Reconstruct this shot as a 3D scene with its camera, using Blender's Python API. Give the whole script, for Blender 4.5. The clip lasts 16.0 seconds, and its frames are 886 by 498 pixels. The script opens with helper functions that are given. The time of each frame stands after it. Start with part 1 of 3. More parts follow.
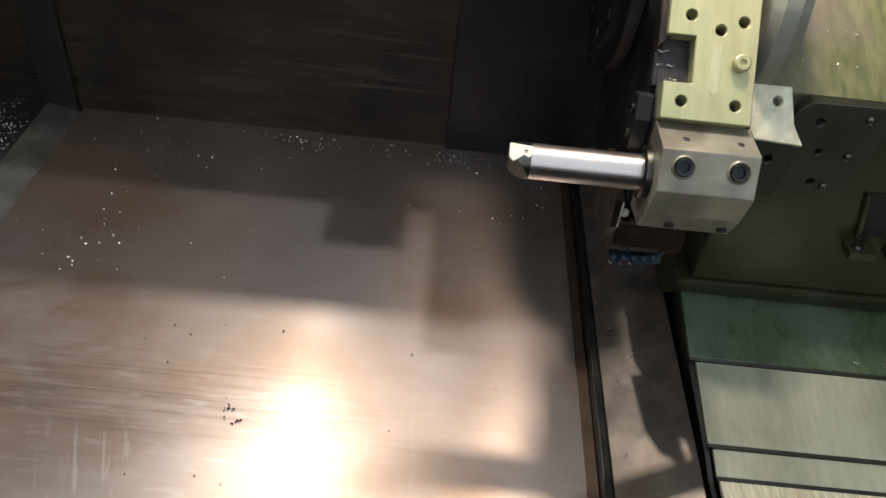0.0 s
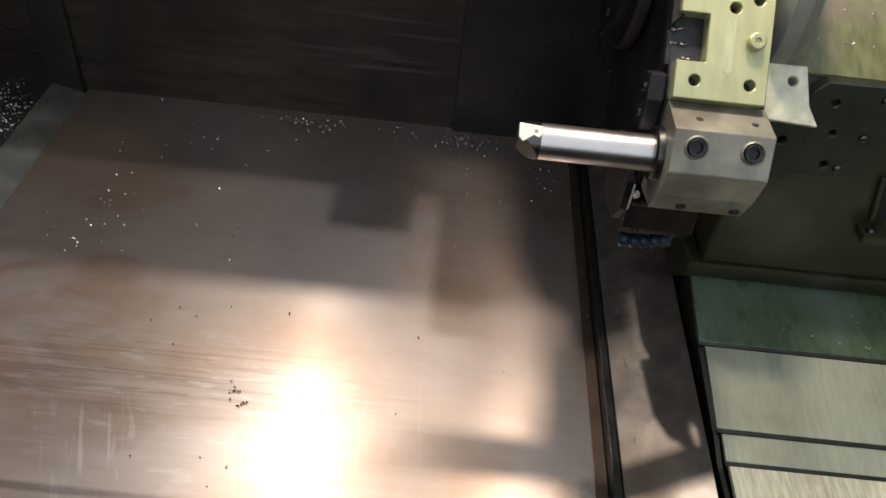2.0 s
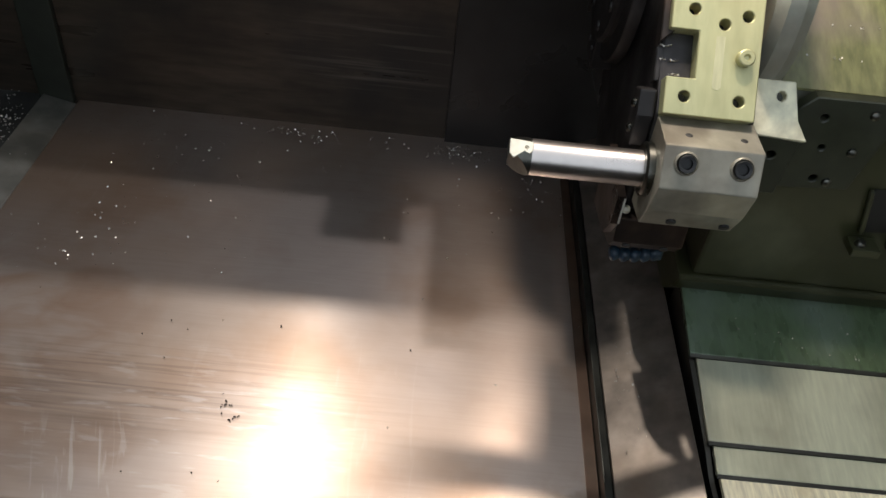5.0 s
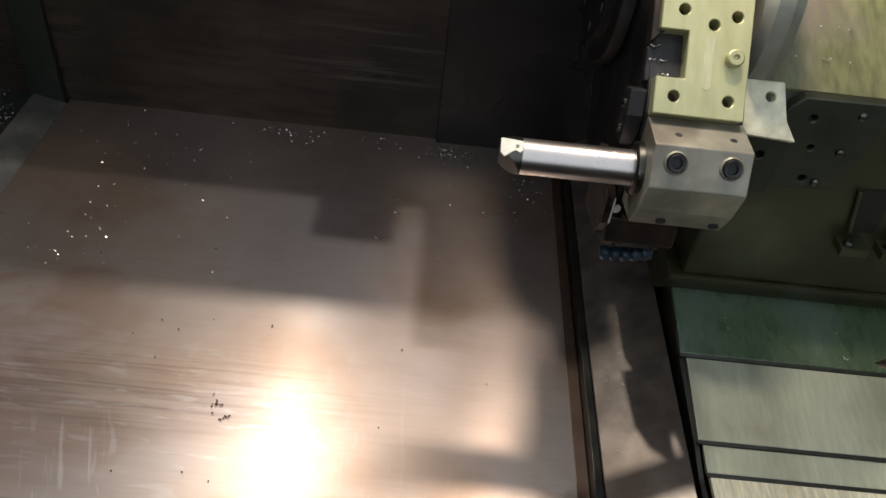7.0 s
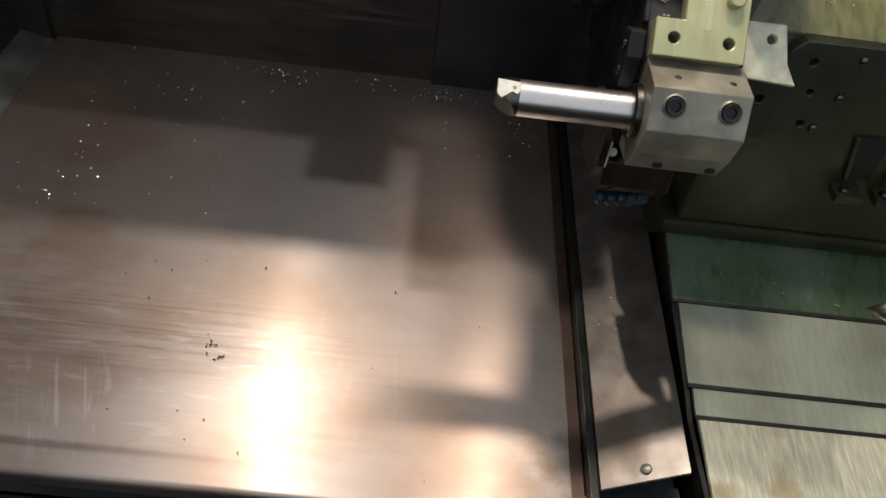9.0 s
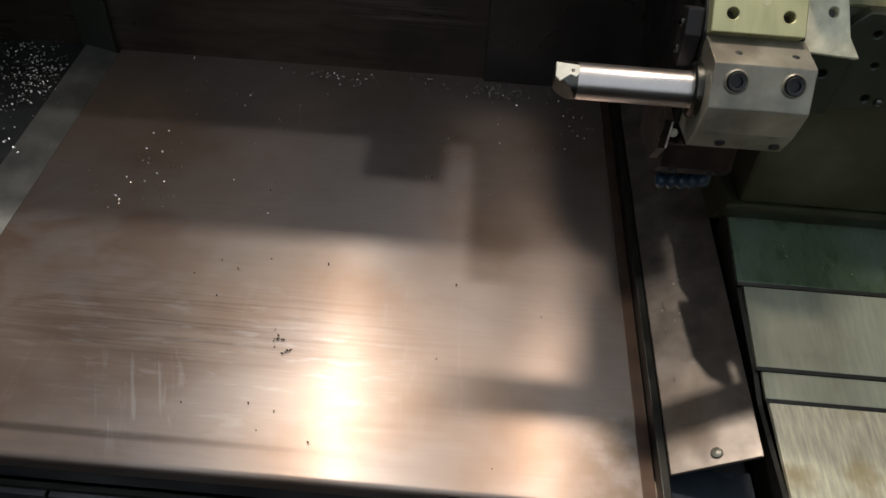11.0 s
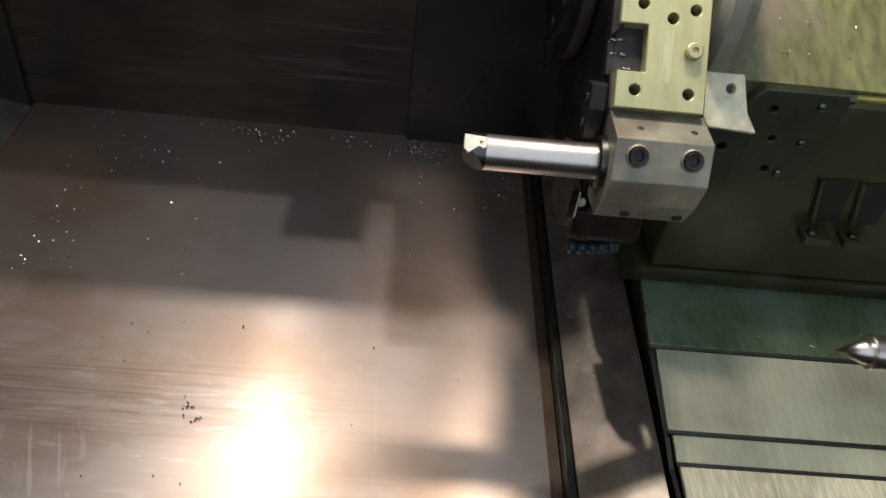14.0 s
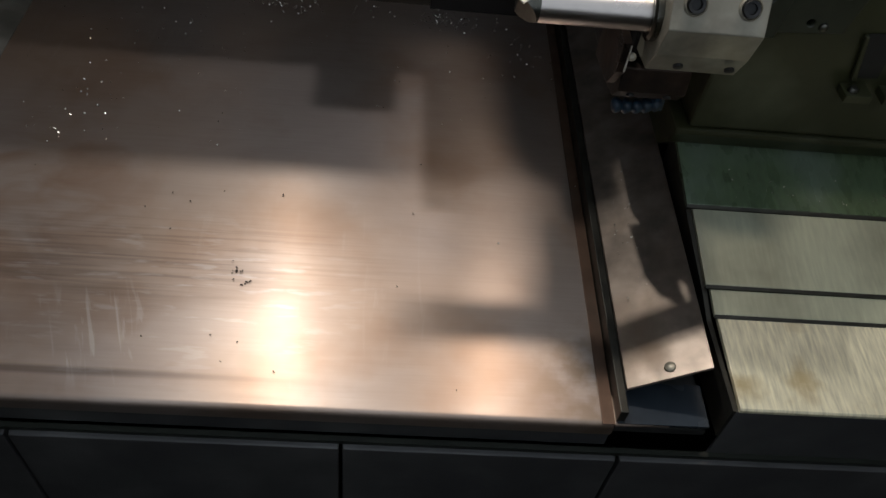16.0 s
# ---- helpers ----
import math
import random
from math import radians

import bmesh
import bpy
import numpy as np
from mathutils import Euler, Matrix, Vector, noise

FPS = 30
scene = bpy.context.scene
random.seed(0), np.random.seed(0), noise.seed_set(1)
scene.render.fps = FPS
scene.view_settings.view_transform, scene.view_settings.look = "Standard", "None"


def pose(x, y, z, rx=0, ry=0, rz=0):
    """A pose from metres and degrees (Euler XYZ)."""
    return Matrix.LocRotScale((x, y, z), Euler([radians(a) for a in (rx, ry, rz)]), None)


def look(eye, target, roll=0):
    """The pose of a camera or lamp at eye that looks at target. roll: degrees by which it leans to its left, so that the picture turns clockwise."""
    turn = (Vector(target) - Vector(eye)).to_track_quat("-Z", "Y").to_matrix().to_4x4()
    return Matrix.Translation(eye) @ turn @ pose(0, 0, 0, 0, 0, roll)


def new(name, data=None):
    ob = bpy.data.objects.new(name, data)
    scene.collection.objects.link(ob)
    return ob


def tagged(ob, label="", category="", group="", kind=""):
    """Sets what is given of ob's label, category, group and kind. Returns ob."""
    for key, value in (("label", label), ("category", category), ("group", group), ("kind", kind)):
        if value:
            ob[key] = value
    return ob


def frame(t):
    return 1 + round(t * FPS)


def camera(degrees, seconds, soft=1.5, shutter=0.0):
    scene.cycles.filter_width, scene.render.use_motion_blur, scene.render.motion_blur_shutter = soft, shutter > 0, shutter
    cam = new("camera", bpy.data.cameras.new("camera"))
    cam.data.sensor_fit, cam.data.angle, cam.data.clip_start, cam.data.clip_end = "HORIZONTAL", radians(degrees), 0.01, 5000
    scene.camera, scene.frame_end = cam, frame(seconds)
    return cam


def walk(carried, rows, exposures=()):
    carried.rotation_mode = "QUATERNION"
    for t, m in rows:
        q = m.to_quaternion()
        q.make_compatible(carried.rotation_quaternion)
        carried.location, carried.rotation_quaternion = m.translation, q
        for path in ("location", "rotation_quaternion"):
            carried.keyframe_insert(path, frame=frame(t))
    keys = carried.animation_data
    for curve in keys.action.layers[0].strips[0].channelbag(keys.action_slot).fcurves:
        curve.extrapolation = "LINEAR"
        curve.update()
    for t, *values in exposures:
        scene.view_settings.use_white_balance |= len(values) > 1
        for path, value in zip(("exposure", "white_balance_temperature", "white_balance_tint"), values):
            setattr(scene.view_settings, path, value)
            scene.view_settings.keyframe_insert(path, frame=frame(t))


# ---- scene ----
cam = camera(57.1, 16.0)

PATH = [
    (0, (-0.197, -0.368, 0.738), (-0.166, 1.13, -0.587), 6.6),
    (0.5, (-0.196, -0.367, 0.737), (-0.167, 1.13, -0.589), 6.6),
    (1, (-0.2, -0.367, 0.73), (-0.188, 1.117, -0.611), 6.2),
    (1.5, (-0.198, -0.364, 0.73), (-0.179, 1.114, -0.617), 6.5),
    (2, (-0.199, -0.364, 0.729), (-0.177, 1.11, -0.623), 6.6),
    (2.5, (-0.197, -0.362, 0.729), (-0.176, 1.106, -0.628), 6.6),
    (3, (-0.197, -0.361, 0.732), (-0.175, 1.118, -0.615), 6.7),
    (3.5, (-0.2, -0.362, 0.731), (-0.185, 1.117, -0.616), 6.6),
    (4, (-0.198, -0.358, 0.736), (-0.18, 1.118, -0.614), 6.6),
    (6.5, (-0.199, -0.36, 0.737), (-0.137, 1.133, -0.592), 7.3),
    (7, (-0.197, -0.361, 0.736), (-0.141, 1.125, -0.601), 7.4),
    (7.5, (-0.195, -0.359, 0.737), (-0.123, 1.116, -0.611), 7.8),
    (8, (-0.198, -0.36, 0.735), (-0.126, 1.111, -0.618), 7.9),
    (8.5, (-0.195, -0.36, 0.732), (-0.129, 1.105, -0.629), 7.7),
    (9, (-0.198, -0.361, 0.732), (-0.111, 1.034, -0.699), 8.9),
    (9.5, (-0.202, -0.364, 0.737), (-0.126, 1.008, -0.716), 9.1),
    (10, (-0.208, -0.376, 0.724), (-0.249, 1.047, -0.68), 3.4),
    (12.5, (-0.207, -0.383, 0.721), (-0.233, 0.986, -0.737), 4.3),
    (13, (-0.181, -0.372, 0.738), (-0.182, 1.034, -0.684), 4.8),
    (13.5, (-0.168, -0.365, 0.739), (-0.04, 1.106, -0.611), 8.2),
    (14, (-0.185, -0.362, 0.738), (-0.08, 1.121, -0.6), 7.5),
    (14.5, (-0.189, -0.366, 0.732), (-0.099, 1.093, -0.633), 7.2),
    (15, (-0.206, -0.373, 0.723), (-0.112, 1.052, -0.677), 7.3),
    (15.5, (-0.221, -0.378, 0.721), (-0.118, 0.998, -0.727), 7.3),
    (16, (-0.238, -0.394, 0.717), (-0.094, 0.903, -0.799), 8.3),
]
walk(cam, [(t, look(eye, target, roll)) for t, eye, target, roll in PATH],
     [(0, 0.43), (4.0, 0.4), (6.5, 0.24), (8.5, 0.26), (9.0, 0.02), (9.5, -0.2), (10.0, -0.14), (12.5, -0.4), (13.0, -0.32), (13.5, 0.16), (14.0, 0.24), (14.5, 0.24), (15.0, 0.04), (15.5, -0.25), (16.0, -0.38)])

# ---- light ----
world = bpy.data.worlds.new("shop_dim")
scene.world = world
world.use_nodes = True
bg = world.node_tree.nodes["Background"]
bg.inputs["Color"].default_value = (0.80, 0.89, 1.0, 1)
bg.inputs["Strength"].default_value = 0.86


def area(name, eye, target, sx, sy, watts, colour):
    data = bpy.data.lights.new(name, "AREA")
    data.shape, data.size, data.size_y, data.energy, data.color = "RECTANGLE", sx, sy, watts, colour
    ob = new(name, data)
    ob.matrix_world = look(eye, target)
    return ob


# the main lamp above the added shade plate and the warm one over the turret
LAMPS = [((-0.512, 0.655, 1.400), (-0.36, 0.10, 0.0), 0.030, 0.058, 8.5, (1.0, 0.955, 0.90)),
         ((0.000, 0.366, 0.850), (-0.04, 0.22, 0.0), 0.052, 0.036, 2.2, (1.0, 0.84, 0.71))]
for lamp_row in LAMPS:
    area("lamp_light", *lamp_row)
# an unseen narrow spot past the added shade plates, its cone kept off the bar
SPOT_AT = (-0.120, 0.400, 0.950)
spot = bpy.data.lights.new("lamp_light", "SPOT")
spot.energy, spot.color, spot.spot_size, spot.spot_blend, spot.shadow_soft_size = 11.3, (0.97, 0.96, 1.0), radians(54), 0.7, 0.008
new("lamp_light", spot).matrix_world = look(SPOT_AT, (-0.55, 0.40, 0.0))


# ---- materials ----
def mat(name, colour, rough=0.5, metal=0.0, var=0.25, scale=40.0, stretch=(1, 1, 1), bump=0.0, bump_scale=200.0,
        second=None, second_scale=6.0, second_cut=(0.45, 0.65), rough_var=0.12, aniso=0.0, emit=None, rand=0.0):
    m = bpy.data.materials.new(name)
    m.use_nodes = True
    nt = m.node_tree
    b = nt.nodes["Principled BSDF"]
    if emit:
        b.inputs["Base Color"].default_value = (*colour, 1)
        b.inputs["Emission Color"].default_value = (*colour, 1)
        b.inputs["Emission Strength"].default_value = emit
        return m
    L = nt.links.new
    tc = nt.nodes.new("ShaderNodeTexCoord")
    mp = nt.nodes.new("ShaderNodeMapping")
    mp.inputs["Scale"].default_value = stretch
    L(tc.outputs["Object"], mp.inputs["Vector"])

    def noise_tex(s, detail=6.0, vec=None):
        n = nt.nodes.new("ShaderNodeTexNoise")
        n.inputs["Scale"].default_value, n.inputs["Detail"].default_value = s, detail
        L((vec or mp).outputs["Vector" if vec is None else "Object"], n.inputs["Vector"])
        return n

    fine = noise_tex(scale)
    ramp = nt.nodes.new("ShaderNodeMapRange")
    ramp.inputs["From Min"].default_value, ramp.inputs["From Max"].default_value = 0.3, 0.7
    ramp.inputs["To Min"].default_value, ramp.inputs["To Max"].default_value = 1 - var, 1 + var * 0.6
    L(fine.outputs["Fac"], ramp.inputs["Value"])
    base = nt.nodes.new("ShaderNodeMix")
    base.data_type, base.blend_type = "RGBA", "MULTIPLY"
    base.inputs[0].default_value = 1.0
    base.inputs[6].default_value = (*colour, 1)
    L(ramp.outputs["Result"], base.inputs[7])
    out = base.outputs[2]
    if second:
        n2 = noise_tex(second_scale, 5.0, tc)
        r2 = nt.nodes.new("ShaderNodeMapRange")
        r2.inputs["From Min"].default_value, r2.inputs["From Max"].default_value = second_cut
        L(n2.outputs["Fac"], r2.inputs["Value"])
        mx = nt.nodes.new("ShaderNodeMix")
        mx.data_type = "RGBA"
        L(r2.outputs["Result"], mx.inputs[0])
        L(out, mx.inputs[6])
        mx.inputs[7].default_value = (*second, 1)
        out = mx.outputs[2]
    if rand:
        oi = nt.nodes.new("ShaderNodeNewGeometry")
        rr = nt.nodes.new("ShaderNodeMapRange")
        rr.inputs["To Min"].default_value, rr.inputs["To Max"].default_value = 1 - rand, 1 + rand
        L(oi.outputs["Random Per Island"], rr.inputs["Value"])
        mr = nt.nodes.new("ShaderNodeMix")
        mr.data_type, mr.blend_type = "RGBA", "MULTIPLY"
        mr.inputs[0].default_value = 1.0
        L(out, mr.inputs[6])
        L(rr.outputs["Result"], mr.inputs[7])
        out = mr.outputs[2]
    L(out, b.inputs["Base Color"])
    rn = noise_tex(scale * 0.37, 4.0)
    r3 = nt.nodes.new("ShaderNodeMapRange")
    r3.inputs["From Min"].default_value, r3.inputs["From Max"].default_value = 0.3, 0.7
    r3.inputs["To Min"].default_value, r3.inputs["To Max"].default_value = max(0.02, rough - rough_var), min(1, rough + rough_var)
    L(rn.outputs["Fac"], r3.inputs["Value"])
    L(r3.outputs["Result"], b.inputs["Roughness"])
    b.inputs["Metallic"].default_value = metal
    if aniso:
        b.inputs["Anisotropic"].default_value = aniso
        tg = nt.nodes.new("ShaderNodeTangent")
        tg.direction_type = "UV_MAP"
        L(tg.outputs["Tangent"], b.inputs["Tangent"])
    if bump:
        bn = noise_tex(bump_scale, 3.0)
        bp = nt.nodes.new("ShaderNodeBump")
        bp.inputs["Strength"].default_value, bp.inputs["Distance"].default_value = bump, 0.001
        L(bn.outputs["Fac"], bp.inputs["Height"])
        L(bp.outputs["Normal"], b.inputs["Normal"])
    return m


SHEET = mat("brushed_sheet", (0.435, 0.360, 0.315), 0.385, 0.72, 0.04, 14, (1, 22, 1), 0.002, 60, (0.40, 0.295, 0.225), 3.2, (0.42, 0.66), 0.02, 0.35)


def streaky(m, rough, aniso, share):
    """Adds the narrow streak of a brushed sheet beside its broad sheen."""
    nt = m.node_tree
    b = nt.nodes["Principled BSDF"]
    b2 = nt.nodes.new("ShaderNodeBsdfPrincipled")
    b2.inputs["Metallic"].default_value, b2.inputs["Roughness"].default_value, b2.inputs["Anisotropic"].default_value = 1.0, rough, aniso
    for socket in ("Base Color", "Normal", "Tangent"):
        for link in list(b.inputs[socket].links):
            nt.links.new(link.from_socket, b2.inputs[socket])
    mix = nt.nodes.new("ShaderNodeMixShader")
    mix.inputs[0].default_value = share
    nt.links.new(b.outputs[0], mix.inputs[1])
    nt.links.new(b2.outputs[0], mix.inputs[2])
    nt.links.new(mix.outputs[0], nt.nodes["Material Output"].inputs["Surface"])


def weathered(m):
    """Brush lines, dark scuffs along the sheet and pale dried drips down it."""
    nt = m.node_tree
    L = nt.links.new
    b = nt.nodes["Principled BSDF"]
    tc = nt.nodes.new("ShaderNodeTexCoord")

    def grain(stretch, scale, lo, hi, detail=4.0, warp=0.0, turn=0.0):
        mp = nt.nodes.new("ShaderNodeMapping")
        mp.inputs["Scale"].default_value = stretch
        spin = nt.nodes.new("ShaderNodeMapping")
        spin.inputs["Rotation"].default_value = (0, 0, radians(turn))
        L(tc.outputs["Object"], spin.inputs["Vector"])
        L(spin.outputs["Vector"], mp.inputs["Vector"])
        n = nt.nodes.new("ShaderNodeTexNoise")
        n.inputs["Scale"].default_value, n.inputs["Detail"].default_value, n.inputs["Distortion"].default_value = scale, detail, warp
        L(mp.outputs["Vector"], n.inputs["Vector"])
        r = nt.nodes.new("ShaderNodeMapRange")
        r.inputs["From Min"].default_value, r.inputs["From Max"].default_value = lo, hi
        L(n.outputs["Fac"], r.inputs["Value"])
        return r.outputs["Result"]

    def times(a, k):
        n = nt.nodes.new("ShaderNodeMath")
        n.operation, n.use_clamp = "MULTIPLY", True
        L(a, n.inputs[0])
        if isinstance(k, float):
            n.inputs[1].default_value = k
        else:
            L(k, n.inputs[1])
        return n.outputs[0]

    def blend(fac, colour, mode="MIX"):
        mx = nt.nodes.new("ShaderNodeMix")
        mx.data_type, mx.blend_type = "RGBA", mode
        L(fac, mx.inputs[0])
        L(b.inputs["Base Color"].links[0].from_socket, mx.inputs[6])
        mx.inputs[7].default_value = (*colour, 1)
        L(mx.outputs[2], b.inputs["Base Color"])

    blend(times(grain((2.2, 45, 1), 3.0, 0.50, 0.70, 4.0, 0.4), times(grain((1, 1, 1), 4.0, 0.45, 0.6), 0.16)), (0.72, 0.68, 0.65), "MULTIPLY")
    blend(times(grain((1, 1, 1), 7.0, 0.50, 0.66), 0.55), (0.80, 0.67, 0.57), "MULTIPLY")
    blend(times(grain((0.6, 1, 1), 11.0, 0.46, 0.64, 7.0, 0.6), 0.4), (0.80, 0.78, 0.77), "MULTIPLY")
    blend(times(grain((75, 7, 1), 1.0, 0.60, 0.68, 4.0, 1.2), times(grain((1.2, 1, 1), 3.1, 0.54, 0.62), 0.06)), (0.66, 0.60, 0.54))
    blend(times(grain((3, 160, 1), 4.0, 0.5, 0.75, 2.0), 0.10), (0.66, 0.64, 0.62), "MULTIPLY")

    def near(place, inner, outer):
        d = nt.nodes.new("ShaderNodeVectorMath")
        d.operation = "DISTANCE"
        L(tc.outputs["Object"], d.inputs[0])
        d.inputs[1].default_value = place
        r = nt.nodes.new("ShaderNodeMapRange")
        r.inputs["From Min"].default_value, r.inputs["From Max"].default_value = outer, inner
        L(d.outputs["Value"], r.inputs["Value"])
        return r.outputs["Result"]

    def band(place, half_x, half_y):
        """1 inside an oval patch, falling to 0 at its rim."""
        d = nt.nodes.new("ShaderNodeVectorMath")
        d.operation = "SUBTRACT"
        L(tc.outputs["Object"], d.inputs[0])
        d.inputs[1].default_value = place
        k = nt.nodes.new("ShaderNodeVectorMath")
        k.operation = "MULTIPLY"
        k.inputs[1].default_value = (1 / half_x, 1 / half_y, 0)
        L(d.outputs["Vector"], k.inputs[0])
        size = nt.nodes.new("ShaderNodeVectorMath")
        size.operation = "LENGTH"
        L(k.outputs["Vector"], size.inputs[0])
        r = nt.nodes.new("ShaderNodeMapRange")
        r.inputs["From Min"].default_value, r.inputs["From Max"].default_value = 1.0, 0.35
        L(size.outputs["Value"], r.inputs["Value"])
        return r.outputs["Result"]

    # dried coolant runs near the front edge, rust in the corner, darker grey bands and thin lines along the sheet
    blend(times(times(grain((85, 9, 1), 1.0, 0.57, 0.63, 6.0, 0.9, -20.0), band((-0.535, 0.082, 0), 0.085, 0.080)), 0.34), (0.70, 0.66, 0.62))
    blend(times(times(grain((1, 1, 1), 40.0, 0.40, 0.60), near((0.0, 0.05, 0), 0.02, 0.10)), 0.7), (0.25, 0.17, 0.10))
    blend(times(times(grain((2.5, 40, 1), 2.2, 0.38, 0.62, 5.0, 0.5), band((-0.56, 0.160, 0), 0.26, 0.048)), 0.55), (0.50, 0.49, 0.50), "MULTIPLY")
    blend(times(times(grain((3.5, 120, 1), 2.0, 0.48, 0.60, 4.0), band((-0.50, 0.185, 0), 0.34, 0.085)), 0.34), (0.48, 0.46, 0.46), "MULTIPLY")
    blend(times(grain((0.9, 6, 1), 3.0, 0.30, 0.55, 3.0), times(band((-0.58, 0.0335, 0), 0.27, 0.0065), 0.8)), (0.42, 0.40, 0.40), "MULTIPLY")
    blend(times(times(grain((1.6, 2.2, 1), 7.0, 0.42, 0.62, 5.0, 0.8), band((-0.70, 0.27, 0), 0.24, 0.16)), 0.75), (0.72, 0.55, 0.43), "MULTIPLY")
    blend(times(times(grain((4, 20, 1), 5.0, 0.57, 0.66, 6.0, 0.2), band((-0.50, 0.14, 0), 0.30, 0.14)), 0.2), (0.70, 0.68, 0.66))
    # broad oval, darker and greyer, at the left front
    blend(times(grain((1, 3, 1), 5.0, 0.25, 0.55, 5.0), times(band((-0.64, 0.055, 0), 0.24, 0.13), 0.75)), (0.66, 0.66, 0.68), "MULTIPLY")


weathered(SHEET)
streaky(SHEET, 0.31, 0.92, 0.18)
STRIP = mat("worn_steel", (0.30, 0.245, 0.20), 0.36, 0.75, 0.4, 30, (1, 1, 1), 0.08, 120, (0.17, 0.125, 0.09), 11, (0.5, 0.72), 0.1)
EDGE = mat("brown_edge", (0.13, 0.078, 0.052), 0.42, 0.5, 0.3, 30, (1, 1, 1), 0.05, 120, (0.10, 0.075, 0.055), 12, (0.5, 0.7))
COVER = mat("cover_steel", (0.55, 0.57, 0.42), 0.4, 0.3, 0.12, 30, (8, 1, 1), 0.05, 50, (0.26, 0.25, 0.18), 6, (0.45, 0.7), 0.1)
# rear plate: a much darker green than the plates in front of it
COVER_GREEN = mat("dark_green_steel", (0.095, 0.14, 0.075), 0.3, 0.15, 0.3, 60, (3, 1, 1), 0.08, 90, (0.17, 0.22, 0.17), 9, (0.45, 0.7), 0.1)
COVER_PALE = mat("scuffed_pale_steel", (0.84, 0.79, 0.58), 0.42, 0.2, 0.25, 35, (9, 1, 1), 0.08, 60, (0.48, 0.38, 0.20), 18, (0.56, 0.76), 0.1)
LIP = mat("dark_lip", (0.045, 0.043, 0.035), 0.4, 0.6, 0.3, 50)
BLACK = mat("oily_black", (0.036, 0.036, 0.034), 0.35, 0.2, 0.4, 30, (1, 1, 1), 0.1, 80)
WALL = mat("dark_sheet_wall", (0.082, 0.064, 0.048), 0.36, 0.5, 0.35, 9, (1.5, 1, 10), 0.04, 40, (0.03, 0.028, 0.026), 4, (0.45, 0.65), 0.1)
POST = mat("grey_green_paint", (0.024, 0.028, 0.021), 0.5, 0.1, 0.25, 25, (1, 1, 1), 0.1, 90)
LEDGE = mat("dull_zinc", (0.29, 0.28, 0.245), 0.5, 0.7, 0.3, 25, (1, 1, 1), 0.1, 120, (0.12, 0.12, 0.11), 9, (0.45, 0.7))
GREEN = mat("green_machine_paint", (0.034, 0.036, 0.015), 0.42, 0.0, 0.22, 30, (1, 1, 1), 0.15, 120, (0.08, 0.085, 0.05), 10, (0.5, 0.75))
# the top's green: same hue as the body, about five times lighter, plus worn patches
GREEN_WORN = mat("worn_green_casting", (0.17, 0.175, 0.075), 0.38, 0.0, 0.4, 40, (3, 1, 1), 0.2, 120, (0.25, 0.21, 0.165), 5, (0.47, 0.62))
DARKPLATE = mat("dark_green_plate", (0.026, 0.03, 0.018), 0.42, 0.0, 0.3, 60, (1, 1, 1), 0.15, 150)
YELLOW = mat("yellow_chromate", (0.49, 0.475, 0.26), 0.42, 0.55, 0.14, 25, (4, 1, 1), 0.08, 140, (0.40, 0.36, 0.18), 11, (0.48, 0.75))
YELLOW_RUB = mat("rubbed_chromate", (0.54, 0.515, 0.31), 0.4, 0.5, 0.2, 30, (6, 1, 1), 0.08, 140)
STEEL = mat("machined_steel", (0.28, 0.26, 0.205), 0.42, 0.4, 0.25, 50, (1, 1, 1), 0.12, 160, (0.15, 0.13, 0.10), 16, (0.48, 0.7))
CHROME = mat("ground_bar", (0.62, 0.57, 0.53), 0.30, 1.0, 0.06, 60, (1, 1, 1), 0.0, 120, (0.44, 0.34, 0.28), 14, (0.52, 0.75), 0.04)
DRUM = mat("oily_turret", (0.045, 0.041, 0.040), 0.46, 0.5, 0.6, 45, (1, 1, 1), 0.5, 70, (0.012, 0.011, 0.011), 16, (0.4, 0.65))
BRACKET = mat("scuffed_pale_bracket", (0.74, 0.71, 0.52), 0.5, 0.15, 0.3, 70, (1, 1, 1), 0.3, 140, (0.50, 0.46, 0.30), 22, (0.5, 0.72))
CAST = mat("grey_casting", (0.30, 0.30, 0.24), 0.5, 0.0, 0.35, 40, (1, 1, 1), 0.3, 110, (0.20, 0.18, 0.14), 12, (0.45, 0.7))
APRON = mat("grey_apron_paint", (0.12, 0.12, 0.12), 0.45, 0.1, 0.35, 14, (1, 1, 1), 0.1, 80, (0.07, 0.07, 0.073), 6, (0.42, 0.65))
PANEL = mat("oily_black_panel", (0.018, 0.018, 0.018), 0.35, 0.2, 0.4, 20, (1, 1, 1), 0.1, 80)
PALE = mat("scuffed_aluminium", (0.70, 0.68, 0.57), 0.42, 0.3, 0.25, 70, (1, 1, 1), 0.25, 140)
BOLT = mat("bolt_steel", (0.12, 0.12, 0.105), 0.32, 1.0, 0.3, 90)
OXIDE = mat("black_oxide", (0.03, 0.03, 0.03), 0.35, 0.6, 0.3, 200)
# near-black that paints the shade inside sockets, holes and slots
SOCKET = mat("socket_shade", (0.02, 0.02, 0.02), 0.5, 0.3)
BRASS = mat("brass_pipe", (0.55, 0.48, 0.16), 0.35, 1.0, 0.2, 60)
BLUE = mat("blue_plastic_hose", (0.011, 0.030, 0.052), 0.38, 0.0, 0.25, 60, (1, 1, 1), 0.15, 140)
CHIP = mat("bright_swarf", (0.74, 0.69, 0.62), 0.24, 1.0, 0.2, 300, rand=0.35)
CHIP_BRIGHT = mat("fresh_swarf", (0.62, 0.60, 0.56), 0.35, 0.8, 0.2, 300, rand=0.3)
